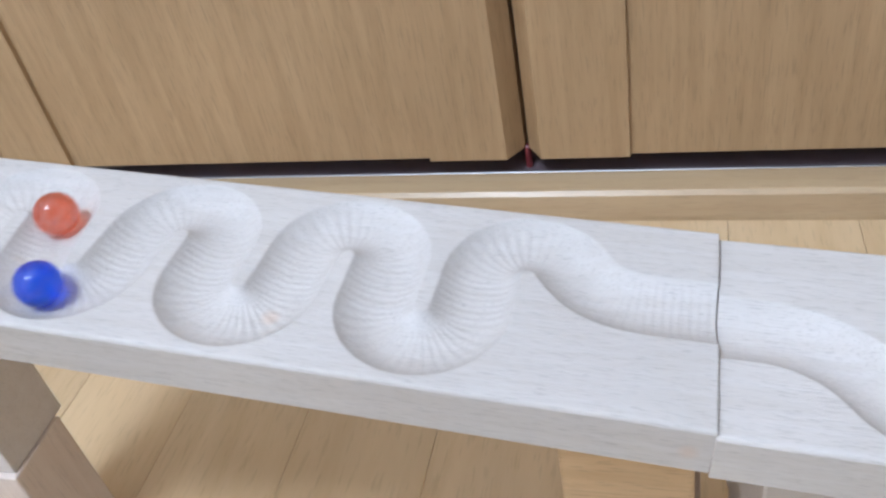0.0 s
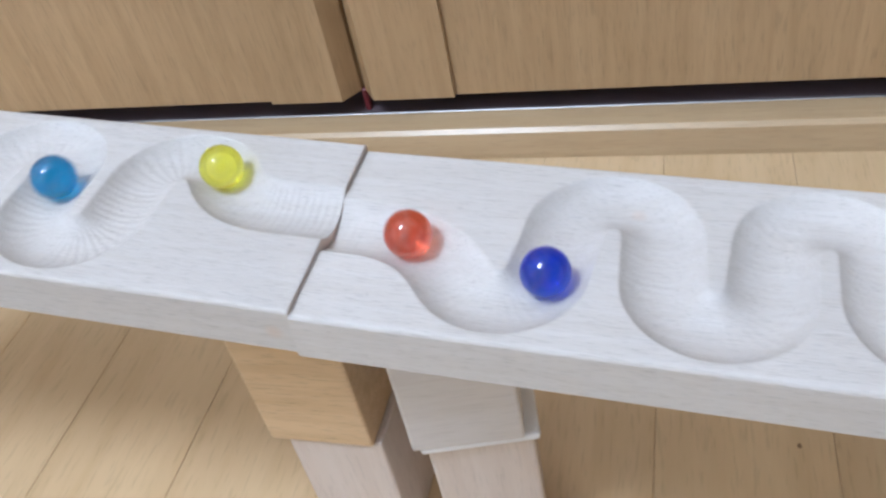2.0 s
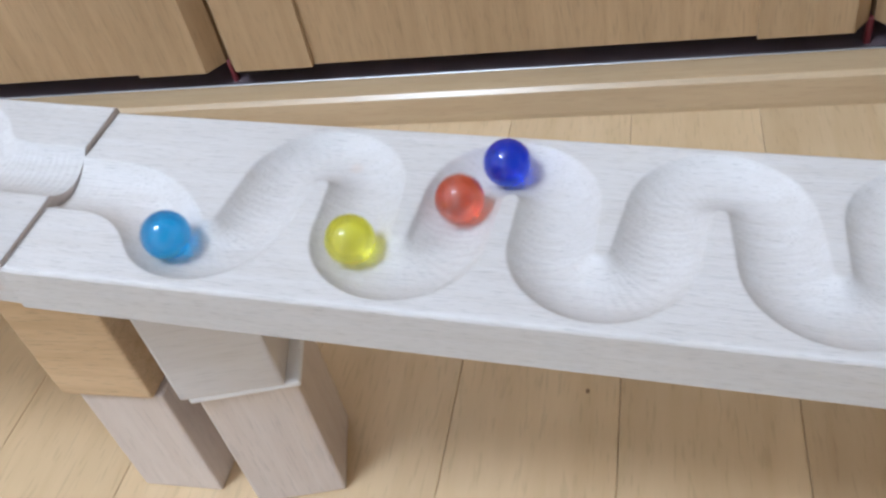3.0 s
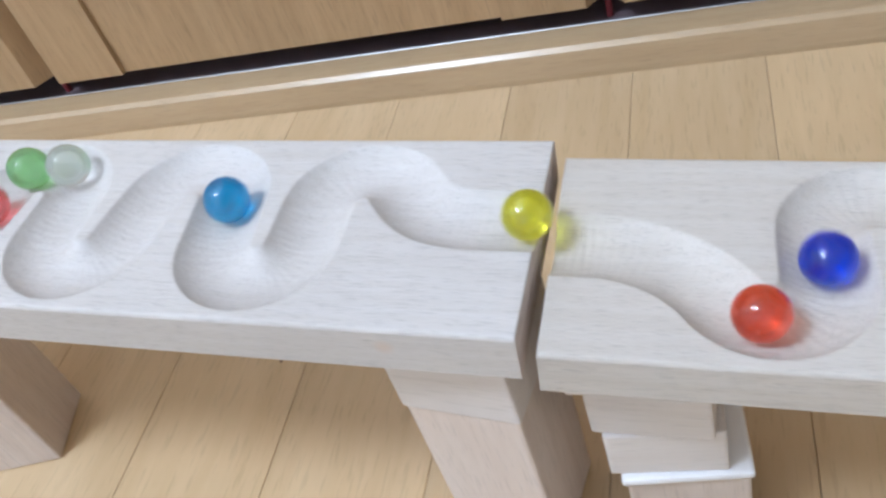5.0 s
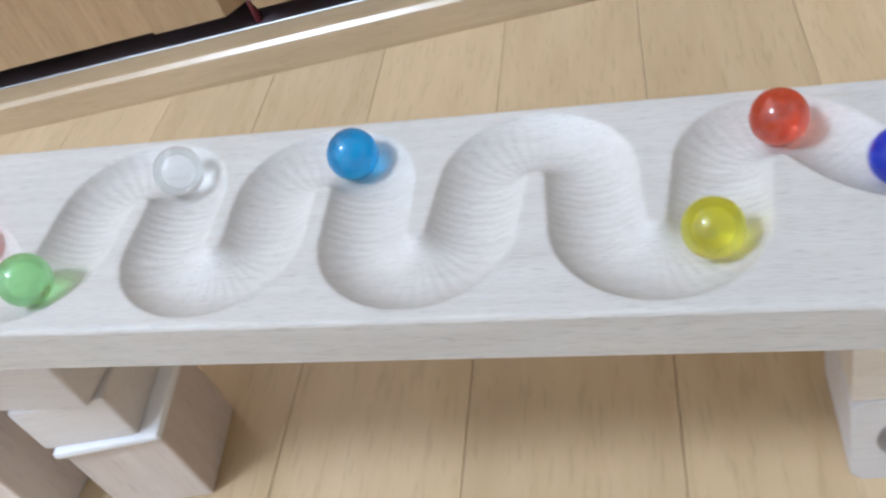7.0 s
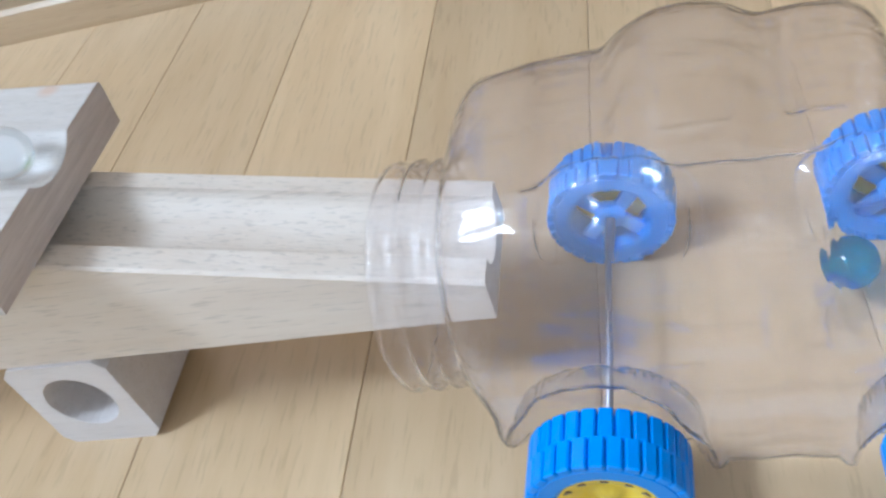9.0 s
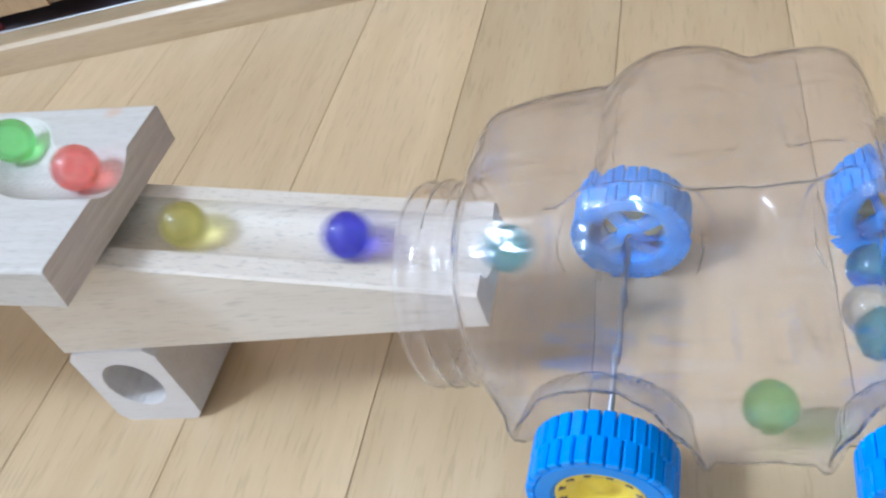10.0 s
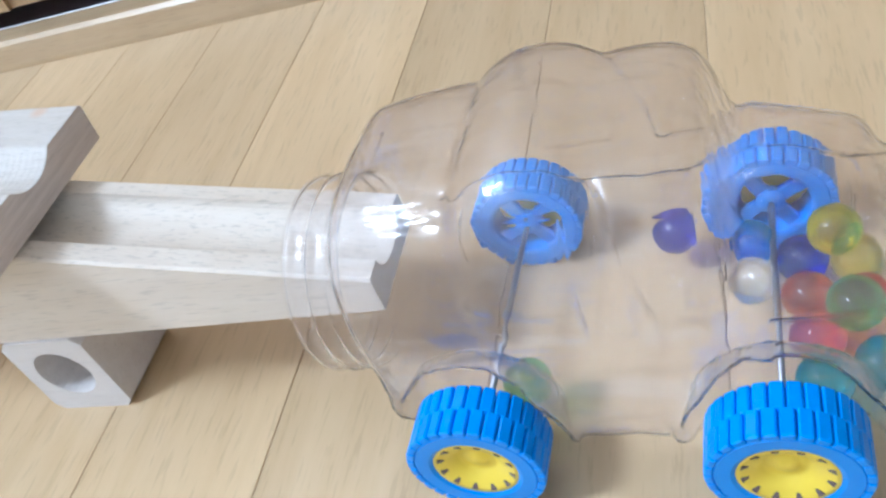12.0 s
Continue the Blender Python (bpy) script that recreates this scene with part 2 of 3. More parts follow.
def closet_door(name, x0):
    d = tagged(new(name), "closed honey-coloured wood veneer closet door", "door", kind="structure")
    x1 = x0 + DOOR_W
    for side, a, b in ((0, x0 + 0.0016, x0 + 0.0785), (1, x1 - 0.0738, x1 - 0.0016)):
        bm = bmesh.new()
        out, inn = (a, b) if side == 0 else (b, a)
        s = 1 if side == 0 else -1
        pts = [(inn, 0.0), (out + s * 0.0115, 0.0), (out, 0.0165), (out, 0.034), (inn, 0.034)]
        lo = [bm.verts.new((x, y, DOOR_Z)) for x, y in pts]
        hi = [bm.verts.new((x, y, 1.9)) for x, y in pts]
        for k in range(5):
            bm.faces.new((lo[k], lo[(k + 1) % 5], hi[(k + 1) % 5], hi[k]))
        bm.faces.new(lo), bm.faces.new(hi)
        bmesh.ops.recalc_face_normals(bm, faces=bm.faces[:])
        part("stile", bm, M_DOOR, d)
    part("panel", box(x0 + 0.0785, x1 - 0.0738, 0.0045, 0.028, DOOR_Z, 1.9), M_DOOR, d)
    part("guide_pin", box(x0 - 0.0022, x0 + 0.0022, 0.016, 0.022, 0.015, DOOR_Z + 0.001, 0.001, 1), M_RED, d, "small dark red guide pin")
    return d


for k in range(-3, 5):
    closet_door("door_%d" % (k + 4), GAP0 + k * DOOR_W)

# ---- the marble run ----
W = 0.089
T1, T2, T3 = 0.0205, 0.0198, 0.0175
HALF, DEEP = 0.0139, 0.0062
RAD = (HALF**2 + DEEP**2) / (2 * DEEP)
BALL = 0.0086


def board_frame(o, yaw, slope, roll):
    y, a = radians(yaw), radians(slope)
    d = Vector((math.cos(y) * math.cos(a), math.sin(y) * math.cos(a), math.sin(a)))
    f = Vector((math.sin(y), -math.cos(y), 0))
    n = f.cross(d)
    if n.z < 0:
        n = -n
    f, n = f * math.cos(roll) + n * math.sin(roll), n * math.cos(roll) - f * math.sin(roll)
    m = Matrix.Identity(4)
    m.col[0][:3], m.col[1][:3], m.col[2][:3], m.col[3][:3] = d, -f, n, Vector(o)
    return m


def centre_line(length, lows, ups, r=0.0165, top=0.0178, low=0.0710, enter=0.0437, leave=0.0405, step=0.0006):
    """The groove's middle as (u, v): in at one end, round bends joined by straights, out at the other."""
    bends = sorted([(u, low - r, -1) for u in lows] + [(u, top + r, 1) for u in ups])
    pts = [(-0.002, enter)]

    def curve(a, b, c, d):
        for k in range(25):
            x = k / 24
            w = ((1 - x) ** 3, 3 * x * (1 - x) ** 2, 3 * x * x * (1 - x), x**3)
            pts.append(tuple(sum(q * p[i] for q, p in zip(w, (a, b, c, d))) for i in (0, 1)))

    def on(bend, phi):
        return (bend[0] + bend[2] * r * math.sin(phi), bend[1] - bend[2] * r * math.cos(phi))

    slant = math.radians(55)
    way = (math.cos(slant), math.sin(slant))
    p = on(bends[0], slant)
    curve((0.012, enter), (0.030, enter), (p[0] - 0.013 * way[0], p[1] - 0.013 * way[1]), p)
    heading = slant
    for k, b in enumerate(bends):
        if k + 1 < len(bends):
            c = bends[k + 1]
            du, dv = c[0] - b[0], c[1] - b[1]
            out = math.atan2(dv, du) + b[2] * math.asin(min(1, 2 * r / math.hypot(du, dv)))
        else:
            out = slant
        for q in range(33):
            pts.append(on(b, heading + (out - heading) * q / 32))
        heading = out
    p = pts[-1]
    curve(p, (p[0] + 0.012 * way[0], p[1] + 0.012 * way[1]), (bends[-1][0] + 0.026, leave), (bends[-1][0] + 0.044, leave))
    pts.append((length + 0.002, leave))
    p = np.array(pts)
    s = np.r_[0, np.cumsum(np.hypot(*np.diff(p, axis=0).T))]
    t = np.arange(0, s[-1], step)
    return np.stack([np.interp(t, s, p[:, 0]), np.interp(t, s, p[:, 1])], 1)


def grooved_board(name, m, length, line, scallop, thick, label, mat, cell=0.0006, edge=0.0018):
    nu, nv = int(round(length / cell)), int(round(W / cell))
    us, vs = np.linspace(0, length, nu + 1), np.linspace(0, W, nv + 1)
    U, V = np.meshgrid(us, vs, indexing="ij")
    near, along = np.full(U.shape, 1.0), np.zeros(U.shape)
    for k in range(0, len(line), 40):
        seg = line[k:k + 41]
        a, b = seg[:, 0].min() - 0.015, seg[:, 0].max() + 0.015
        i0, i1 = max(0, np.searchsorted(us, a)), min(nu + 1, np.searchsorted(us, b))
        if i1 <= i0:
            continue
        d = (U[i0:i1, :, None] - seg[None, None, :, 0]) ** 2 + (V[i0:i1, :, None] - seg[None, None, :, 1]) ** 2
        w = d.argmin(2)
        dm = np.sqrt(d.min(2))
        better = dm < near[i0:i1]
        near[i0:i1][better] = dm[better]
        along[i0:i1][better] = (k + w[better]) * 0.0006
    inside = np.sqrt(np.maximum(RAD**2 - near**2, 0)) - (RAD - DEEP)
    inside += scallop * (np.abs((along / 0.0030) % 1.0 - 0.5) - 0.25) * np.clip((HALF - near) / 0.003, 0, 1)
    Z = -np.maximum(inside, 0)
    e = np.minimum(V, W - V)
    Z -= np.where(e < edge, edge - np.sqrt(np.maximum(edge**2 - (edge - e) ** 2, 0)), 0) * 0.8
    n = nu + 1, nv + 1
    co = np.stack([U, -V, Z], -1).reshape(-1, 3)
    idx = np.arange(n[0] * n[1]).reshape(n)
    top = np.stack([idx[:-1, :-1], idx[:-1, 1:], idx[1:, 1:], idx[1:, :-1]], -1).reshape(-1, 4)
    base = len(co)
    ring = np.concatenate([idx[:, 0], idx[-1, 1:], idx[-2::-1, -1], idx[0, -2:0:-1]])
    under = co[ring].copy()
    under[:, 2] = -thick
    low = base + np.arange(len(ring))
    nxt = np.roll(np.arange(len(ring)), -1)
    side = np.stack([ring, ring[nxt], low[nxt], low], -1)
    me = bpy.data.meshes.new("board")
    me.from_pydata(np.concatenate([co, under]).tolist(), [], top.tolist())
    bm = bmesh.new()
    bm.from_mesh(me)
    bm.verts.ensure_lookup_table()
    for f in side.tolist():
        face = bm.faces.new([bm.verts[i] for i in f])
        us_of = [v.co.x for v in face.verts]
        face.material_index = 1 if max(us_of) - min(us_of) < 1e-6 else 0
    bm.faces.new([bm.verts[i] for i in low.tolist()])
    bm.to_mesh(me)
    bm.free()
    me.materials.append(mat)
    me.materials.append(M_END)
    smooth = np.zeros(len(me.polygons), bool)
    smooth[:len(top)] = True
    me.polygons.foreach_set("use_smooth", smooth)
    ob = new(name, me)
    ob.matrix_world = m
    return tagged(ob, label, "marble track", group="grooved boards of the marble run")


B1_END = Vector((0.0822, -0.2845, 0.1979))
L1, L2, L3 = 0.367, 0.3682, 0.3671
F1 = board_frame(B1_END, -1.78, -6.70, -0.0335)
F1 = F1 @ Matrix.Translation((-L1, 0, 0))
F2 = board_frame((0.0825, -0.2851, 0.1955), -2.30, -5.30, -0.0264)
F3 = board_frame((0.4520, -0.3011, 0.1542), -0.92, -6.78, -0.0087)
C1 = centre_line(L1, (0.065, 0.1345, 0.2020, 0.2695), (0.0995, 0.1695, 0.2363, 0.3028))
C2 = centre_line(L2, (0.0635, 0.1332, 0.2005, 0.2722), (0.099, 0.168, 0.237, 0.305))
C3 = centre_line(L3, (0.066, 0.132, 0.1977, 0.267), (0.099, 0.164, 0.2325, 0.303))
board_label = "pale beech board with a winding routed marble groove"
grooved_board("grooved_board", F1, L1, C1, 0.00050, T1, board_label, M_BEECH)
grooved_board("grooved_board", F2, L2, C2, 0.00022, T2, board_label, M_BEECH)
grooved_board("grooved_board", F3, L3, C3, 0.00038, T3, board_label, M_BEECH_WARM)


def block(x0, x1, y0, y1, z0, z1, mat, label, rz=0.0, bevel=0.0015):
    cx, cy = (x0 + x1) / 2, (y0 + y1) / 2
    ob = part("wooden_block", box(x0 - cx, x1 - cx, y0 - cy, y1 - cy, 0, z1 - z0, bevel, 2), mat)
    ob.matrix_world = pose(cx, cy, z0, 0, 0, rz)
    return tagged(ob, label, "block", group="wooden blocks under the run")


def under(m, x, thick):
    """The height of a board's underside over x."""
    u = (x - m.translation.x) / m.col[0][0]
    return (m @ Vector((u, -W / 2, -thick))).z


UP = "upright tall beech block of a pillar"
# pillar pair where the first two boards meet
block(0.0325, 0.0775, -0.343, -0.298, 0, 0.0805, M_BEECH_Z, UP, -1)
block(0.0255, 0.0745, -0.345, -0.299, 0.0805, under(F1, 0.0745, T1), M_PINE, "honey-coloured block with clear grain under a track board", -1)
block(0.094, 0.139, -0.344, -0.299, 0, 0.0875, M_BEECH_Z, UP, 14)
# thin white slab drawn at the top of the upright
block(0.092, 0.142, -0.347, -0.298, 0.0875, 0.0915, M_WHITE, "thin white slab on a pillar top", 14)
block(0.090, 0.137, -0.349, -0.302, 0.0915, under(F2, 0.139, T2), M_BEECH_PALE, "pale block under a track board", 13)
# pillar pair at the next joint
block(0.392, 0.437, -0.374, -0.329, 0, 0.099, M_BEECH_Z, UP, -10)
block(0.391, 0.438, -0.375, -0.329, 0.099, under(F2, 0.438, T2), M_BEECH_PALE, "thin pale block under a track board", -10)
block(0.461, 0.507, -0.367, -0.322, 0, 0.046, M_BEECH_Z, UP, 5)
# white slab again, for the pale top edge of this upright
block(0.459, 0.508, -0.369, -0.321, 0.046, 0.050, M_WHITE, "thin white slab on a pillar top", 6)
block(0.456, 0.500, -0.367, -0.324, 0.050, 0.076, M_BEECH_PALE, "pale flat block in a stack", 4)
block(0.455, 0.499, -0.368, -0.325, 0.076, 0.102, M_BEECH_PALE, "pale flat block in a stack", -4)
block(0.449, 0.494, -0.369, -0.326, 0.102, under(F3, 0.494, T3), M_BEECH_PALE, "pale flat block in a stack", -2)
# pillar under the first board
block(-0.289, -0.243, -0.343, -0.303, 0, 0.0905, M_BEECH_Z, UP)
block(-0.2885, -0.2445, -0.340, -0.297, 0.0905, under(F1, -0.2445, T1), M_BEECH_PALE, "pale block under a track board")


def bored_block():
    """A cube with a round hole from front to back."""
    x0, x1, y0, y1, z1, hx, hz, r = 0.7638, 0.8061, -0.3766, -0.334, 0.0458, 0.785, 0.0245, 0.0136
    bm = bmesh.new()
    n = 32
    loops = []
    for y in (y0, y1):
        sq, ci = [], []
        for k in range(n):
            a = 2 * math.pi * (k + 0.5) / n
            c, s = math.cos(a), math.sin(a)
            m = max(abs(c), abs(s))
            w, h = (x1 - x0) / 2, z1 / 2
            sq.append(bm.verts.new(((x0 + x1) / 2 + w * c / m, y, z1 / 2 + h * s / m)))
            ci.append(bm.verts.new((hx + r * c, y, hz + r * s)))
        loops.append((sq, ci))
    for k in range(n):
        j = (k + 1) % n
        (s0, c0), (s1, c1) = loops
        bm.faces.new((s0[k], s0[j], c0[j], c0[k]))
        bm.faces.new((s1[k], c1[k], c1[j], s1[j]))
        bm.faces.new((c0[k], c0[j], c1[j], c1[k]))
        bm.faces.new((s0[k], s1[k], s1[j], s0[j]))
    bmesh.ops.recalc_face_normals(bm, faces=bm.faces[:])
    ob = part("bored_block", bm, M_BEECH_PALE)
    return tagged(ob, "pale beech cube with a round hole bored through", "block", group="wooden blocks under the run")


bored_block()

# ramp into the jar: a wedge with a round channel on top
RX0, RX1, RZ0, RZ1, RB = 0.764, 0.9445, 0.1020, 0.0614, 0.0460
RY0, RY1 = -0.3755, -0.3302


def ramp():
    bm = bmesh.new()
    rows = []
    mid, half = -0.3520, 0.0138
    for i in range(25):
        x = RX0 + (RX1 - RX0) * i / 24
        zt = min(RZ0 + (RZ1 - RZ0) * i / 24, 0.0989 - 0.119 * (x - RX0))
        prof = [(RY0, RB), (RY0, zt - 0.001), (RY0 + 0.001, zt)]
        for k in range(17):
            a = math.pi * k / 16
            prof.append((mid - half * math.cos(a), zt - 0.0085 * math.sin(a)))
        prof += [(RY1 - 0.001, zt), (RY1, zt - 0.001), (RY1, RB)]
        rows.append([bm.verts.new((x, y, z)) for y, z in prof])
    for a, b in zip(rows, rows[1:]):
        for k in range(len(a)):
            j = (k + 1) % len(a)
            bm.faces.new((a[k], a[j], b[j], b[k]))
    bm.faces.new(rows[0]), bm.faces.new(rows[-1])
    bmesh.ops.recalc_face_normals(bm, faces=bm.faces[:])
    ob = part("ramp_block", bm, M_RAMP)
    return tagged(ob, "pale beech wedge ramp with a round channel, on a block", "ramp")


ramp()

# ---- the jar shaped like a car ----
CAR_Y = -0.3625
WHEEL_R, WHEEL_Y = 0.0225, 0.0553
# how far along the floor the car has rolled: the marbles push it on, then it settles back
CAR_ROLL = ((0, -0.0052), (8.3, -0.0052), (9.0, -0.0048), (9.4, -0.0046), (9.6, -0.0022), (9.8, 0.0008), (10.0, 0.0030), (10.3, 0.0044), (10.6, 0.0044), (11.0, 0.0028), (11.5, 0.0014), (12.0, 0.0012))
WHEELS = []


def car_place(d):
    return pose(0.980 + d, CAR_Y, 0, 0, 0, -2.5) @ pose(-0.005, 0, 0)


def wheel_place(x, side, d):
    return pose(x, side * WHEEL_Y, WHEEL_R) @ pose(0, 0, 0, 0, math.degrees(d / WHEEL_R), 0) @ pose(0, 0, 0, 0, 0, 0 if side < 0 else 180)


def jar():
    car = tagged(new("car_jar"), "clear plastic car-shaped jar lying with blue wheels", "toy car")
    car.matrix_world = car_place(CAR_ROLL[0][1])
    # cross-sections: x, half width, bottom, top, squareness
    sec = [(0.9205, 0.0345, 0.0175, 0.0865, 2), (0.9212, 0.0358, 0.0162, 0.0878, 2), (0.9236, 0.0362, 0.0158, 0.0882, 2), (0.9248, 0.0345, 0.0175, 0.0865, 2), (0.9284, 0.0345, 0.0175, 0.0865, 2),
           (0.9296, 0.0361, 0.0159, 0.0881, 2), (0.9308, 0.0361, 0.0159, 0.0881, 2), (0.9320, 0.0345, 0.0175, 0.0865, 2), (0.9356, 0.0345, 0.0175, 0.0865, 2), (0.9368, 0.0361, 0.0159, 0.0881, 2), (0.9380, 0.0345, 0.0170, 0.0870, 2),
           (0.9416, 0.0350, 0.0155, 0.0875, 2.1), (0.9440, 0.0385, 0.0130, 0.0940, 2.5), (0.9470, 0.0415, 0.0110, 0.1010, 3.0), (0.9520, 0.0428, 0.0104, 0.1050, 3.5), (0.9680, 0.0432, 0.0098, 0.1070, 3.8), (0.9850, 0.0432, 0.0090, 0.1078, 3.9), (0.9895, 0.0430, 0.0088, 0.1078, 3.9), (0.9912, 0.0452, 0.0085, 0.1110, 3.7),
           (0.9960, 0.0456, 0.0080, 0.1150, 3.4), (1.0030, 0.0461, 0.0075, 0.1185, 3.3), (1.0120, 0.0464, 0.0075, 0.1192, 3.3), (1.0210, 0.0462, 0.0075, 0.1172, 3.3), (1.0260, 0.0455, 0.0075, 0.1142, 3.3), (1.0290, 0.0450, 0.0075, 0.1125, 3.3),
           (1.0330, 0.0455, 0.0075, 0.1130, 3.3), (1.0400, 0.0460, 0.0075, 0.1132, 3.3), (1.0490, 0.0460, 0.0080, 0.1125, 3.3), (1.0560, 0.0452, 0.0085, 0.1085, 3.4), (1.0600, 0.0436, 0.0090, 0.1000, 3.6), (1.0625, 0.0415, 0.0095, 0.0890, 3.8),
           (1.0640, 0.0408, 0.0100, 0.0810, 4.2), (1.0660, 0.0425, 0.0100, 0.0808, 5.5), (1.0680, 0.0434, 0.0100, 0.0808, 6.0), (1.0800, 0.0438, 0.0100, 0.0765, 6.0), (1.0960, 0.0440, 0.0105, 0.0705, 6.0), (1.1015, 0.0440, 0.0110, 0.0680, 5.6),
           (1.1040, 0.0436, 0.0110, 0.0620, 4.8), (1.1070, 0.0436, 0.0110, 0.0580, 4.2), (1.1200, 0.0432, 0.0110, 0.0560, 3.8), (1.1400, 0.0420, 0.0130, 0.0540, 3.4), (1.1480, 0.0380, 0.0170, 0.0500, 3.0), (1.1510, 0.0250, 0.0250, 0.0430, 2.6)]
    cols = np.array(sec)
    xs = np.arange(0.9205, 1.1511, 0.0010)
    fine = [np.interp(xs, cols[:, 0], cols[:, k]) for k in range(1, 5)]
    soft = [np.convolve(np.pad(f, 3, "edge"), np.array([1, 2, 3, 4, 3, 2, 1]) / 16, "valid") for f in fine]
    fine = [np.where(xs > 0.943, b, f) for f, b in zip(fine, soft)]

    def rise(v, a, w):
        q = np.clip((v - a) / w, 0, 1)
        return q * q * (3 - 2 * q)

    bm = bmesh.new()
    n, rows = 230, []
    ang = np.linspace(0, 2 * math.pi, 1201)
    c, s = np.cos(ang), np.sin(ang)
    for i, x in enumerate(xs):
        hw, zb, zt, q = (float(f[i]) for f in fine)
        qq = np.where(s > 0, q, q + (5.5 - q) * float(rise(x, 0.948, 0.012)))
        y = hw * np.sign(c) * np.abs(c) ** (2 / qq)
        z = (zb + zt) / 2 + (zt - zb) / 2 * np.sign(s) * np.abs(s) ** (2 / qq)
        # even steps round the section
        run = np.r_[0, np.cumsum(np.hypot(np.diff(y), np.diff(z)))]
        at = np.linspace(0, run[-1], n + 1)[:-1]
        y, z = np.interp(at, run, y), np.interp(at, run, z)
        if x > 0.946:
            out = np.zeros(n)
            # sunk windows, the groove between the roof's two humps, a shelf, flared arches over the wheels
            for w0, w1, top in ((0.998, 1.0235, 0.106), (1.036, 1.0560, 0.102), (1.070, 1.097, 0.066)):
                out -= 0.0020 * rise(x, w0, 0.002) * rise(-x, -w1, 0.002) * rise(z, 0.062 if w0 < 1.06 else 0.046, 0.002) * rise(-z, -top, 0.003)
            dip = np.abs(x - 1.0285 - 0.24 * np.maximum(0.0, 0.113 - z))
            out -= 0.0024 * rise(-dip, -0.0040, 0.0040) * rise(z, 0.060, 0.006)
            out += 0.0042 * rise(-z, -0.047, 0.007) * rise(x, 0.946, 0.006)
            for wx in (0.980, 1.072):
                d = np.hypot(x - wx, z - 0.0225)
                out += 0.0024 * rise(d, 0.0275, 0.0015) * rise(-d, -0.0325, 0.0015)
                g = rise(-d, -0.0275, 0.002)
                y = np.sign(y) * (np.abs(y) * (1 - g) + np.minimum(np.abs(y), 0.036) * g)
                out *= 1 - g
            y = y + np.sign(y) * out * rise(np.abs(y), 0.6 * hw, 0.2 * hw)
        rows.append([bm.verts.new((x - 0.975, float(p), float(r))) for p, r in zip(y, z)])
    for a, b in zip(rows, rows[1:]):
        for k in range(n):
            j = (k + 1) % n
            bm.faces.new((a[k], a[j], b[j], b[k]))
    bm.faces.new(rows[-1])
    bmesh.ops.recalc_face_normals(bm, faces=bm.faces[:])
    # the wall is 1 mm thick: an inner skin, joined to the outer one at the mouth
    bm.normal_update()
    inner = [[bm.verts.new(v.co - 0.0010 * v.normal) for v in ring] for ring in rows]
    for a, b in zip(inner, inner[1:]):
        for k in range(n):
            j = (k + 1) % n
            bm.faces.new((a[k], b[k], b[j], a[j]))
    bm.faces.new(inner[-1])
    for k in range(n):
        j = (k + 1) % n
        bm.faces.new((rows[0][k], inner[0][k], inner[0][j], rows[0][j]))
    bmesh.ops.recalc_face_normals(bm, faces=bm.faces[:])
    body = part("body", bm, M_JAR, car, "thin clear plastic", smooth=True)
    body.visible_shadow = False
    for wx in (0.980, 1.072):
        ax = part("axle", lathe([(0.0, -0.055), (0.0011, -0.055), (0.0011, 0.055), (0.0, 0.055)], 12), M_METAL, car, "thin steel axle", True)
        ax.location = (wx - 0.975, 0, 0.0225)
        for s in (-1, 1):
            wheel(car, wx - 0.975, s)
    return car


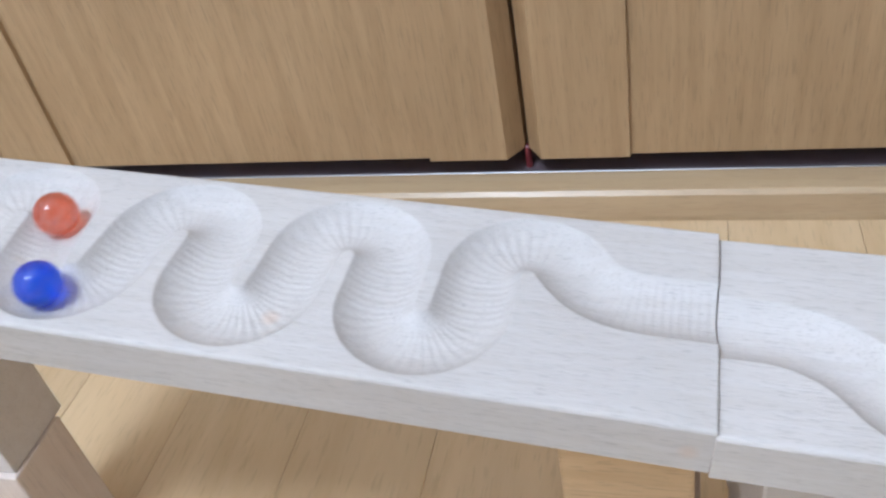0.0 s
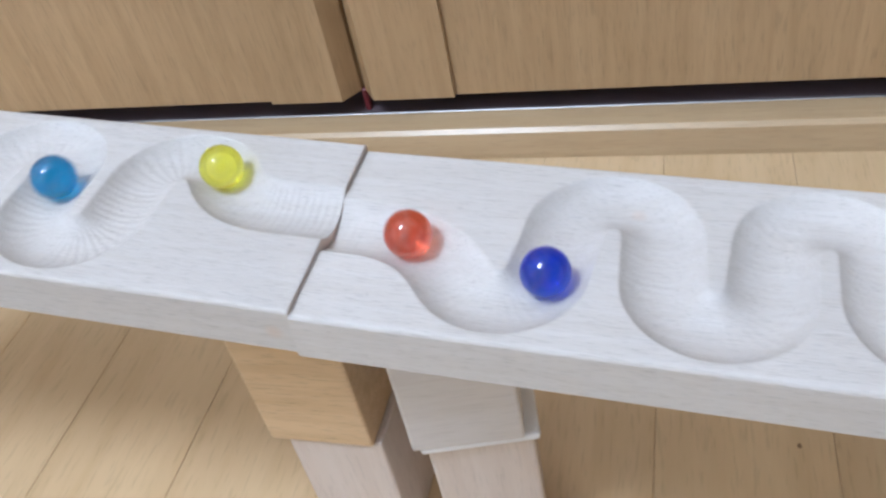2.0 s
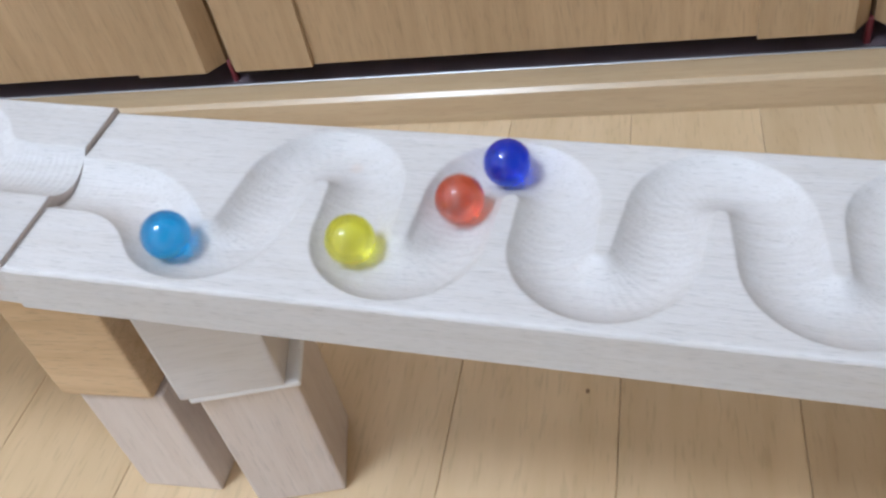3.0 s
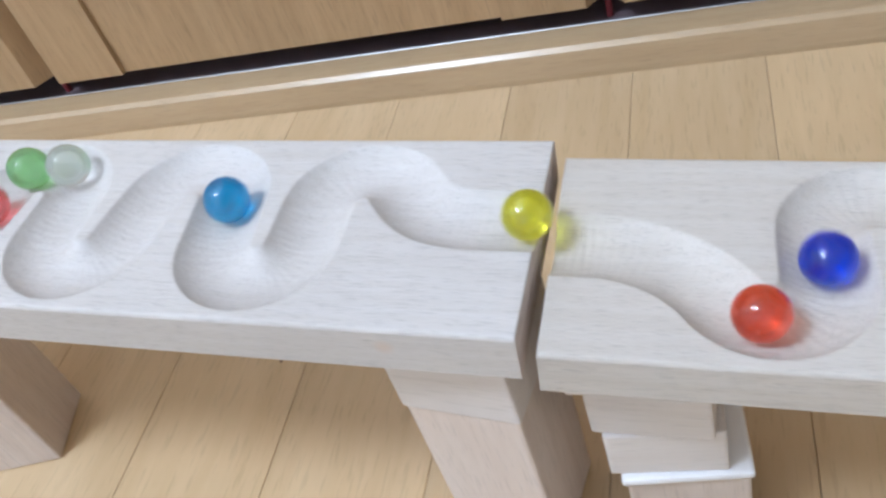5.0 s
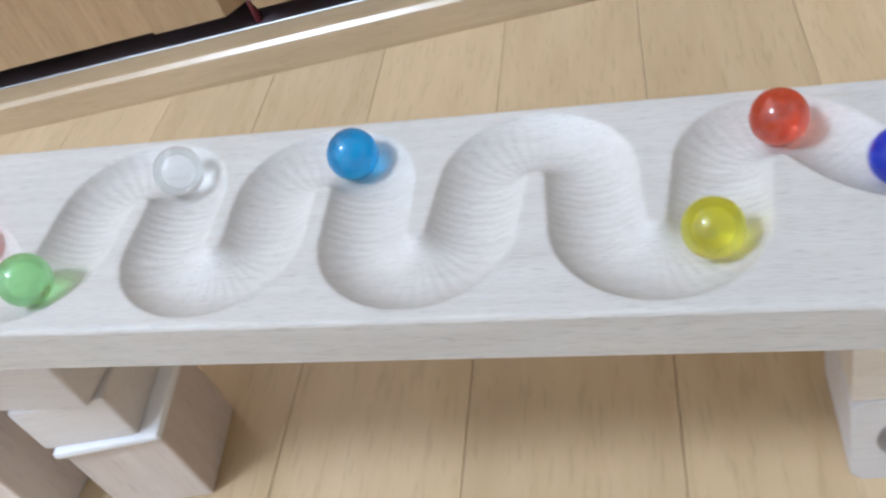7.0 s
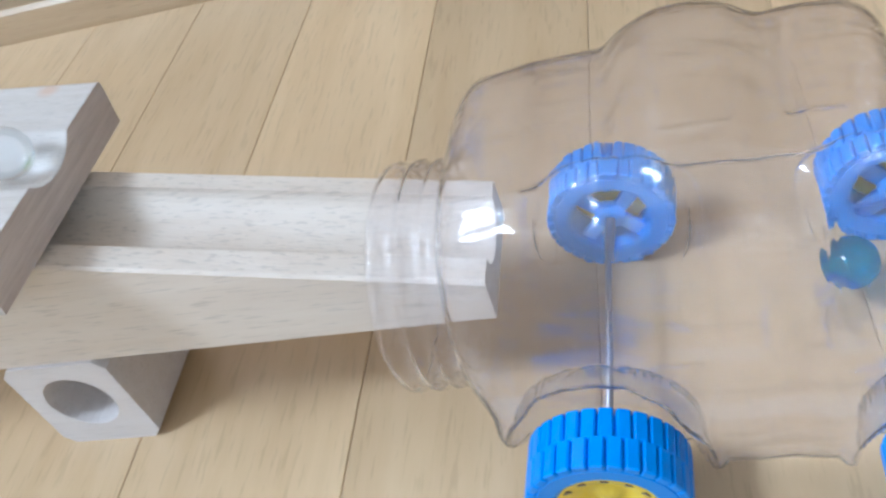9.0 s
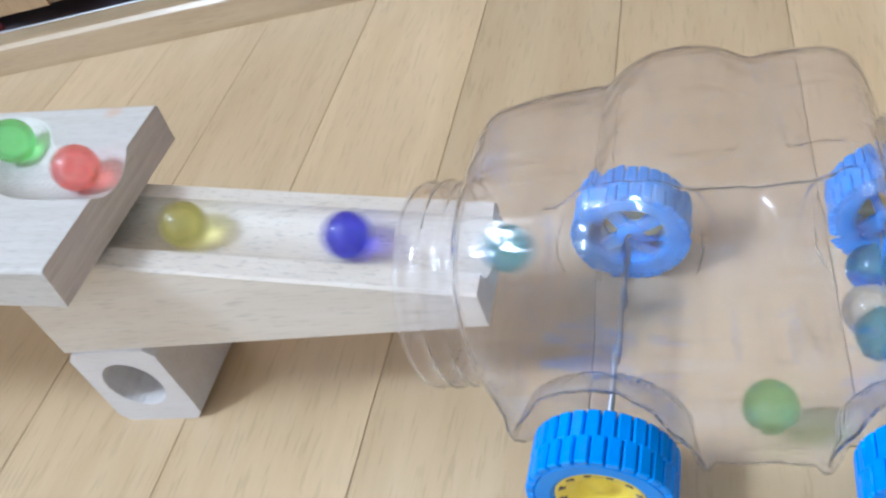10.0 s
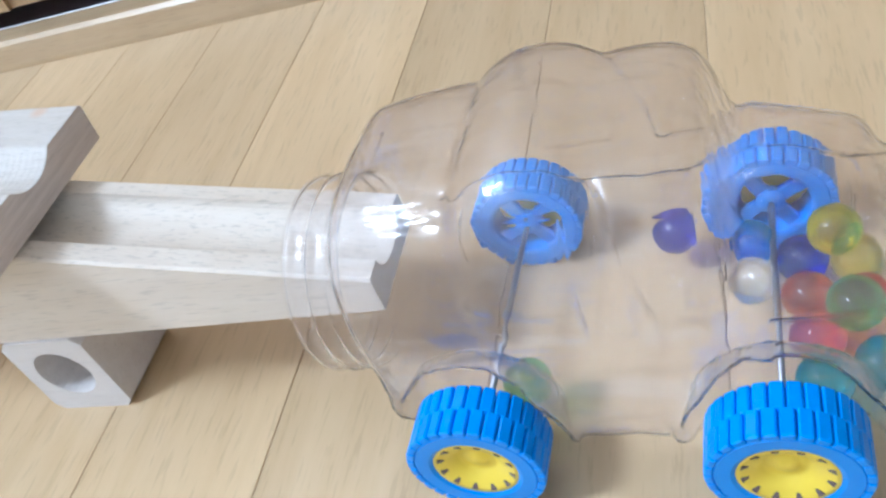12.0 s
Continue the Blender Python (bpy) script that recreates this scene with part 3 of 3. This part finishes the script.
def wheel(car, x, side):
    R = WHEEL_R
    prof = [(0.0138, -0.0095), (0.0152, -0.0105), (0.0195, -0.0107), (0.0207, -0.0090), (0.0209, 0.0), (0.0207, 0.0090), (0.0195, 0.0107), (0.0152, 0.0105), (0.0138, 0.0095), (0.0130, 0.0), (0.0138, -0.0095)]
    bm = lathe(prof, 64)
    at = wheel_place(x, side, CAR_ROLL[0][1])
    for v in bm.verts:
        v.co.y *= 0.82
    tyre = part("wheel", bm, M_BLUE, car, "blue plastic tyre with block tread", at=at)
    WHEELS.append((tyre, x, side))
    blocks = {}
    for row, (y0, y1, shift) in enumerate(((-0.0089, 0.0004, 0.0), (-0.0004, 0.0089, 0.5))):
        for k in range(30):
            m = Matrix.Rotation(2 * math.pi * (k + shift) / 30, 4, "Y")
            if row in blocks:
                ob = new("tread_block", blocks[row])
                ob.parent, ob.matrix_local = tyre, m
            else:
                blocks[row] = part("tread_block", box(-0.0020, 0.0020, y0, y1, 0.0198, R, 0.0005, 1), M_BLUE, tyre, at=m).data
    hub = lathe([(0.0, -0.0060), (0.0022, -0.0058), (0.0030, -0.0046), (0.0052, -0.0040), (0.0062, -0.0050), (0.0078, -0.0072), (0.0112, -0.0090), (0.0128, -0.0096), (0.0128, -0.0060), (0.0100, -0.0030), (0.0, -0.0030)], 48)
    for v in hub.verts:
        v.co = (v.co.x * 1.1, v.co.y * 0.82, v.co.z * 1.1)
    part("hub", hub, M_YELLOW, tyre, "yellow hub cap with slots", True)
    web = lathe([(0.0, 0.0030), (0.0052, 0.0030), (0.0052, 0.0062), (0.0030, 0.0074), (0.0, 0.0076)], 32)
    for k in range(4):
        arm = box(-0.0030, 0.0030, 0.0032, 0.0056, 0.0046, 0.0139, 0.0005, 1)
        arm.transform(Matrix.Rotation(math.pi * (k + 0.4) / 2, 4, "Y"))
        held = bpy.data.meshes.new("arm")
        arm.to_mesh(held)
        arm.free()
        web.from_mesh(held)
    part("inner_web", web, M_BLUE, tyre, "blue four-armed inner web")
    # the hub is uncut: thin dark plates give the shade inside its slots
    for k in range(12):
        a = 2 * math.pi * (k + 0.5) / 12
        slot_shade = bmesh.new()
        r0, r1, h = 0.0106, 0.0126, 0.0008
        tri = [slot_shade.verts.new(c) for c in ((-h * 0.5, -0.0082, r0), (h * 0.5, -0.0082, r0), (h * 1.3, -0.00945, r1), (-h * 1.3, -0.00945, r1))]
        for v in tri:
            v.co.y = v.co.y * 0.82 - 0.0002
        slot_shade.faces.new(tri)
        ext = bmesh.ops.extrude_face_region(slot_shade, geom=slot_shade.faces[:])
        for g in ext["geom"]:
            if isinstance(g, bmesh.types.BMVert):
                g.co.y += 0.0006
        bmesh.ops.recalc_face_normals(slot_shade, faces=slot_shade.faces[:])
        part("slot_shade", slot_shade, M_DARK, tyre, at=Matrix.Rotation(a, 4, "Y"))


car_jar = jar()

# ---- the marbles ----


def marble(name, color, label):
    bm = bmesh.new()
    bmesh.ops.create_uvsphere(bm, u_segments=40, v_segments=24, radius=BALL)
    return tagged(part(name, bm, glass("glass_" + label.split()[0], color, 0.5 if "red" in label else 0.14), None, "", True), label, "marble", group="glass marbles")


def to_world(m, line):
    return [m @ Vector((u, -v, -DEEP + BALL)) for u, v in line]


RAMP_MID = -0.3520
RUN = to_world(F1, C1) + to_world(F2, C2) + to_world(F3, C3)
acc = [0.0]
for p, q in zip(RUN, RUN[1:]):
    acc.append(acc[-1] + (q - p).length)
S2, S3, S4 = acc[len(C1)], acc[len(C1) + len(C2)], acc[-1]
RUN += [Vector((RX0 + 0.055 + (RX1 - RX0 - 0.055) * k / 20, RAMP_MID, RZ0 + (RZ1 - RZ0) * (0.055 / (RX1 - RX0) + (1 - 0.055 / (RX1 - RX0)) * k / 20) - 0.0085 + BALL)) for k in range(1, 21)]
for p, q in zip(RUN[len(acc) - 1:], RUN[len(acc):]):
    acc.append(acc[-1] + (q - p).length)
S5 = acc[-1]
ACC, PTS = np.array(acc), np.array([tuple(p) for p in RUN])


def on_run(s):
    return Vector([float(np.interp(s, ACC, PTS[:, k])) for k in range(3)])


def glide(ts, vs, t):
    """Monotone cubic through the rows, level at both ends."""
    ts, vs = np.array(ts, float), np.array(vs, float)
    if t <= ts[0]:
        return vs[0] + (t - ts[0]) * (vs[1] - vs[0]) / (ts[1] - ts[0])
    if t >= ts[-1]:
        return vs[-1]
    d = np.diff(vs) / np.diff(ts)
    g = np.r_[d[0], [0 if a * b <= 0 else 2 * a * b / (a + b) for a, b in zip(d, d[1:])], d[-1]]
    k = int(np.searchsorted(ts, t, side="right") - 1)
    h = ts[k + 1] - ts[k]
    x = (t - ts[k]) / h
    return (2 * x**3 - 3 * x**2 + 1) * vs[k] + (x**3 - 2 * x**2 + x) * h * g[k] + (-2 * x**3 + 3 * x**2) * vs[k + 1] + (x**3 - x**2) * h * g[k + 1]


MARBLES = []


def motions():
    walk(car_jar, [(t, car_place(d)) for t, d in CAR_ROLL])
    for ob, x, side in WHEELS:
        walk(ob, [(t, wheel_place(x, side, d)) for t, d in CAR_ROLL])
    for ob, anchors, fall, wait in MARBLES:
        rows = []
        ta, sa = [a[0] for a in anchors], [a[1] for a in anchors]
        tf = [ta[-1]] + [r[0] for r in fall]
        last = on_run(sa[-1])
        for k in range(121):
            t = k / 10
            if wait and t < ta[0]:
                p = F1 @ Vector((wait[0], -wait[1], BALL))
            elif t <= ta[-1]:
                p = on_run(max(0.0, glide(ta, sa, t)))
            else:
                p = Vector([glide(tf, [last[i]] + [r[1 + i] for r in fall], t) for i in range(3)])
            rows.append((t, pose(*p)))
        walk(ob, rows)


RUNS = [
    ((0.008, 0.15, 0.94), 'deep blue glass marble rolling in a wooden groove', None, 1,
     ((0, 0.2170), (0.2, 0.2700), (0.3, 0.2920), (0.4, 0.3135), (0.5, 0.3470), (0.6, 0.3660), (0.7, 0.3935), (0.8, 0.4220), (0.9, 0.4500), (1, 0.4790), (1.1, 0.5020), (1.2, 0.5260), (1.4, 0.5845), (1.5, 0.6130), (1.6, 0.6300), (1.8, 0.6985), (2, 0.7560), (2.2, 0.7950), (2.4, 0.8320), (2.5, 0.8525), (2.6, 0.8675), (2.8, 0.9080), (3, 0.9465), (3.2, 0.9930), (4.8, 1.3690), (4.9, 1.4040), (5, 1.4280), (5.1, 1.4560), (5.2, 1.4780), (5.3, 1.5000), (5.4, 1.5265), (5.5, 1.5510), (5.7, 1.5970), (5.9, 1.6505), (6, 1.6765), (6.2, 1.7205), (6.3, 1.7470), (6.4, 1.7715), (6.5, 1.7990), (6.7, 1.8430), (7.5, 2.1215)),
     ((7.62, 0.972, -0.357, 0.0360), (7.72, 0.998, -0.356, 0.0192), (7.90, 1.045, -0.350, 0.0192), (8.12, 1.079, -0.344, 0.0192), (12.00, 1.083, -0.344, 0.0192))),
    ((0.96, 0.27, 0.14), 'orange-red clear glass marble rolling in a wooden groove', None, 2,
     ((0, 0.1735), (0.2, 0.2280), (0.3, 0.2590), (0.4, 0.2840), (0.5, 0.3065), (0.6, 0.3330), (0.7, 0.3545), (0.8, 0.3790), (0.9, 0.4065), (1, 0.4270), (1.1, 0.4550), (1.2, 0.4850), (1.4, 0.5240), (1.5, 0.5540), (1.6, 0.5800), (1.8, 0.6255), (2, 0.6915), (2.2, 0.7520), (2.4, 0.7920), (2.5, 0.8070), (2.6, 0.8260), (2.8, 0.8675), (3, 0.9200), (3.2, 0.9710), (4.8, 1.3130), (4.9, 1.3600), (5, 1.3925), (5.1, 1.4185), (5.2, 1.4505), (5.3, 1.4645), (5.4, 1.4830), (5.5, 1.5090), (5.7, 1.5545), (5.9, 1.6120), (6, 1.6365), (6.2, 1.6900), (6.3, 1.7100), (6.4, 1.7375), (6.5, 1.7595), (6.7, 1.8100), (7.66, 2.1215)),
     ((7.78, 0.972, -0.357, 0.0360), (7.88, 0.998, -0.356, 0.0192), (8.06, 1.045, -0.358, 0.0192), (8.28, 1.079, -0.361, 0.0192), (12.00, 1.083, -0.361, 0.0192))),
    ((1.0, 0.99, 0.13), 'bright yellow glass marble rolling in a wooden groove', None, 3,
     ((0, 0.0945), (0.2, 0.1485), (0.3, 0.1670), (0.5, 0.2240), (0.6, 0.2500), (0.7, 0.2780), (0.8, 0.3005), (0.9, 0.3265), (1, 0.3520), (1.1, 0.3710), (1.2, 0.3980), (1.4, 0.4505), (1.5, 0.4765), (1.6, 0.4985), (1.8, 0.5540), (2, 0.5965), (2.2, 0.6490), (2.4, 0.7255), (2.5, 0.7475), (2.6, 0.7715), (2.8, 0.8100), (3, 0.8605), (3.2, 0.9045), (4.8, 1.2615), (4.9, 1.2820), (5, 1.3065), (5.1, 1.3490), (5.2, 1.3855), (5.3, 1.4170), (5.4, 1.4425), (5.5, 1.4620), (5.7, 1.5160), (5.9, 1.5635), (6, 1.5960), (6.2, 1.6425), (6.3, 1.6640), (6.4, 1.6895), (6.5, 1.7105), (6.7, 1.7610), (7.92, 2.1215)),
     ((8.04, 0.972, -0.357, 0.0360), (8.14, 0.998, -0.356, 0.0192), (8.32, 1.045, -0.351, 0.0192), (8.54, 1.089, -0.346, 0.0337), (12.00, 1.093, -0.346, 0.0337))),
    ((0.01, 0.48, 0.86), 'turquoise glass marble rolling in a wooden groove', None, 4,
     ((0, 0.0850), (0.34, 0.0852), (0.6, 0.1530), (0.7, 0.1655), (1.1, 0.2640), (1.2, 0.2835), (1.4, 0.3355), (1.5, 0.3615), (1.6, 0.3755), (1.8, 0.4245), (2, 0.4690), (2.2, 0.5175), (2.4, 0.5655), (2.5, 0.5930), (2.6, 0.6065), (2.8, 0.6430), (3, 0.7240), (3.2, 0.7660), (4.8, 1.0850), (4.9, 1.1050), (5, 1.1230), (5.1, 1.1430), (5.2, 1.1625), (5.3, 1.1910), (5.4, 1.2065), (5.5, 1.2300), (5.7, 1.2635), (5.9, 1.3155), (6, 1.3585), (6.2, 1.4200), (6.3, 1.4480), (6.4, 1.4720), (6.5, 1.4980), (6.7, 1.5470), (8.3, 1.9290), (8.4, 1.9485), (8.5, 1.9680), (8.6, 2.0080), (8.7, 2.0550), (8.81, 2.1215)),
     ((8.90, 1.008, -0.349, 0.0252), (9.00, 1.050, -0.345, 0.0192), (9.20, 1.048, -0.339, 0.0192), (9.30, 1.047, -0.347, 0.0192), (9.50, 1.056, -0.350, 0.0192), (9.90, 1.066, -0.338, 0.0192), (12.00, 1.067, -0.334, 0.0192))),
    ((0.95, 0.97, 0.98), 'colourless clear glass marble with faint sheen', None, 5,
     ((0, 0.0680), (1.57, 0.0682), (4.8, 0.9080), (4.9, 0.9315), (5, 0.9575), (5.1, 0.9740), (5.5, 1.0820), (6.2, 1.2400), (6.3, 1.2535), (6.5, 1.3050), (6.7, 1.3875), (9, 1.9585), (9.1, 1.9680), (9.2, 2.0180), (9.3, 2.0680), (9.39, 2.1215)),
     ((9.50, 1.018, -0.346, 0.0232), (9.80, 1.062, -0.356, 0.0192), (12.00, 1.066, -0.352, 0.0192))),
    ((0.46, 0.80, 0.40), 'pale green clear glass marble', None, 6,
     ((0, 0.0510), (1.55, 0.0512), (4.8, 0.8960), (4.9, 0.9120), (5, 0.9390), (5.1, 0.9620), (5.2, 0.9695), (5.7, 1.0900), (6.7, 1.3290), (9.2, 1.9585), (9.3, 1.9810), (9.4, 2.0390), (9.535, 2.1215)),
     ((9.60, 0.998, -0.357, 0.0232), (9.80, 1.045, -0.380, 0.0192), (9.90, 1.043, -0.390, 0.0192), (10.00, 1.030, -0.392, 0.0192), (10.10, 1.018, -0.393, 0.0192), (10.20, 1.011, -0.393, 0.0192), (10.50, 0.994, -0.390, 0.0192), (12.00, 0.991, -0.390, 0.0192))),
    ((0.92, 0.24, 0.24), 'ruby red shiny glass marble', None, 7,
     ((0, 0.0340), (1.61, 0.0342), (5.1, 0.9415), (9.4, 1.9710), (9.5, 2.0230), (9.66, 2.1215)),
     ((9.70, 0.975, -0.352, 0.0360), (9.80, 1.046, -0.346, 0.0192), (10.10, 1.082, -0.372, 0.0192), (12.00, 1.084, -0.378, 0.0192))),
    ((0.22, 0.76, 0.95), 'light blue shiny glass marble', None, 8,
     ((0, 0.0170), (1.84, 0.0172), (5.27, 0.9080), (5.37, 0.9315), (5.47, 0.9575), (5.57, 0.9740), (5.97, 1.0820), (6.67, 1.2400), (6.77, 1.2535), (6.97, 1.3050), (7.17, 1.3875), (9.4, 1.9530), (9.5, 1.9705), (9.6, 2.0210), (9.77, 2.1215)),
     ((9.90, 1.037, -0.347, 0.0192), (10.10, 1.078, -0.385, 0.0192), (12.00, 1.084, -0.395, 0.0192))),
    ((0.12, 0.66, 0.82), 'sea-blue shiny glass marble', None, 9,
     ((0, 0.0005), (1.92, 0.0007), (5.41, 0.9080), (5.51, 0.9315), (5.61, 0.9575), (5.71, 0.9740), (6.11, 1.0820), (6.81, 1.2400), (6.91, 1.2535), (7.11, 1.3050), (7.31, 1.3875), (9.7, 1.9700), (9.8, 2.0135), (9.9, 2.0650), (9.99, 2.1215)),
     ((10.10, 1.020, -0.346, 0.0222), (10.30, 1.090, -0.372, 0.0192), (12.00, 1.101, -0.390, 0.0192))),
    ((0.16, 0.16, 0.9), 'violet-blue shiny glass marble', (0.012, 0.012), 10,
     ((2.08, 0.0005), (5.57, 0.9080), (5.67, 0.9315), (5.77, 0.9575), (5.87, 0.9740), (6.27, 1.0820), (6.97, 1.2400), (7.07, 1.2535), (7.27, 1.3050), (7.47, 1.3875), (9.7, 1.9465), (9.8, 1.9680), (9.9, 2.0145), (10.08, 2.1215)),
     ((10.20, 1.030, -0.348, 0.0192), (10.40, 1.060, -0.357, 0.0192), (10.50, 1.056, -0.356, 0.0192), (10.60, 1.053, -0.348, 0.0192), (10.80, 1.050, -0.328, 0.0192), (11.20, 1.043, -0.324, 0.0192), (12.00, 1.041, -0.324, 0.0192))),
    ((0.95, 0.93, 0.4), 'pale yellow shiny glass marble', (0.03, 0.012), 11,
     ((2.24, 0.0005), (5.73, 0.9080), (5.83, 0.9315), (5.93, 0.9575), (6.03, 0.9740), (6.43, 1.0820), (7.13, 1.2400), (7.23, 1.2535), (7.43, 1.3050), (7.63, 1.3875), (9.8, 1.9425), (9.9, 1.9615), (10, 2.0100), (10.1, 2.0615), (10.2, 2.1215)),
     ((10.30, 1.014, -0.350, 0.0232), (10.50, 1.085, -0.346, 0.0192), (12.00, 1.100, -0.346, 0.0192))),
    ((0.94, 0.26, 0.22), 'red shiny glass marble', (0.012, 0.072), 12,
     ((2.34, 0.0005), (5.83, 0.9080), (5.93, 0.9315), (6.03, 0.9575), (6.13, 0.9740), (6.53, 1.0820), (7.23, 1.2400), (7.33, 1.2535), (7.53, 1.3050), (7.73, 1.3875), (9.9, 1.9370), (10, 1.9595), (10.1, 2.0095), (10.2, 2.0620), (10.3, 2.1215)),
     ((10.40, 1.016, -0.350, 0.0232), (10.60, 1.086, -0.360, 0.0192), (12.00, 1.100, -0.364, 0.0192))),
    ((0.4, 0.86, 0.34), 'grass-green shiny glass marble', (0.03, 0.072), 13,
     ((2.53, 0.0005), (6.02, 0.9080), (6.12, 0.9315), (6.22, 0.9575), (6.32, 0.9740), (6.72, 1.0820), (7.42, 1.2400), (7.52, 1.2535), (7.72, 1.3050), (7.92, 1.3875), (10, 1.9140), (10.1, 1.9325), (10.2, 1.9495), (10.3, 1.9770), (10.4, 2.0340), (10.55, 2.1215)),
     ((10.60, 0.977, -0.353, 0.0340), (10.70, 1.050, -0.346, 0.0212), (10.90, 1.090, -0.370, 0.0312), (12.00, 1.095, -0.378, 0.0337))),
]
for color, label, wait, _, anchors, fall in RUNS:
    MARBLES.append((marble("marble", color, label), anchors, fall, wait))

motions()
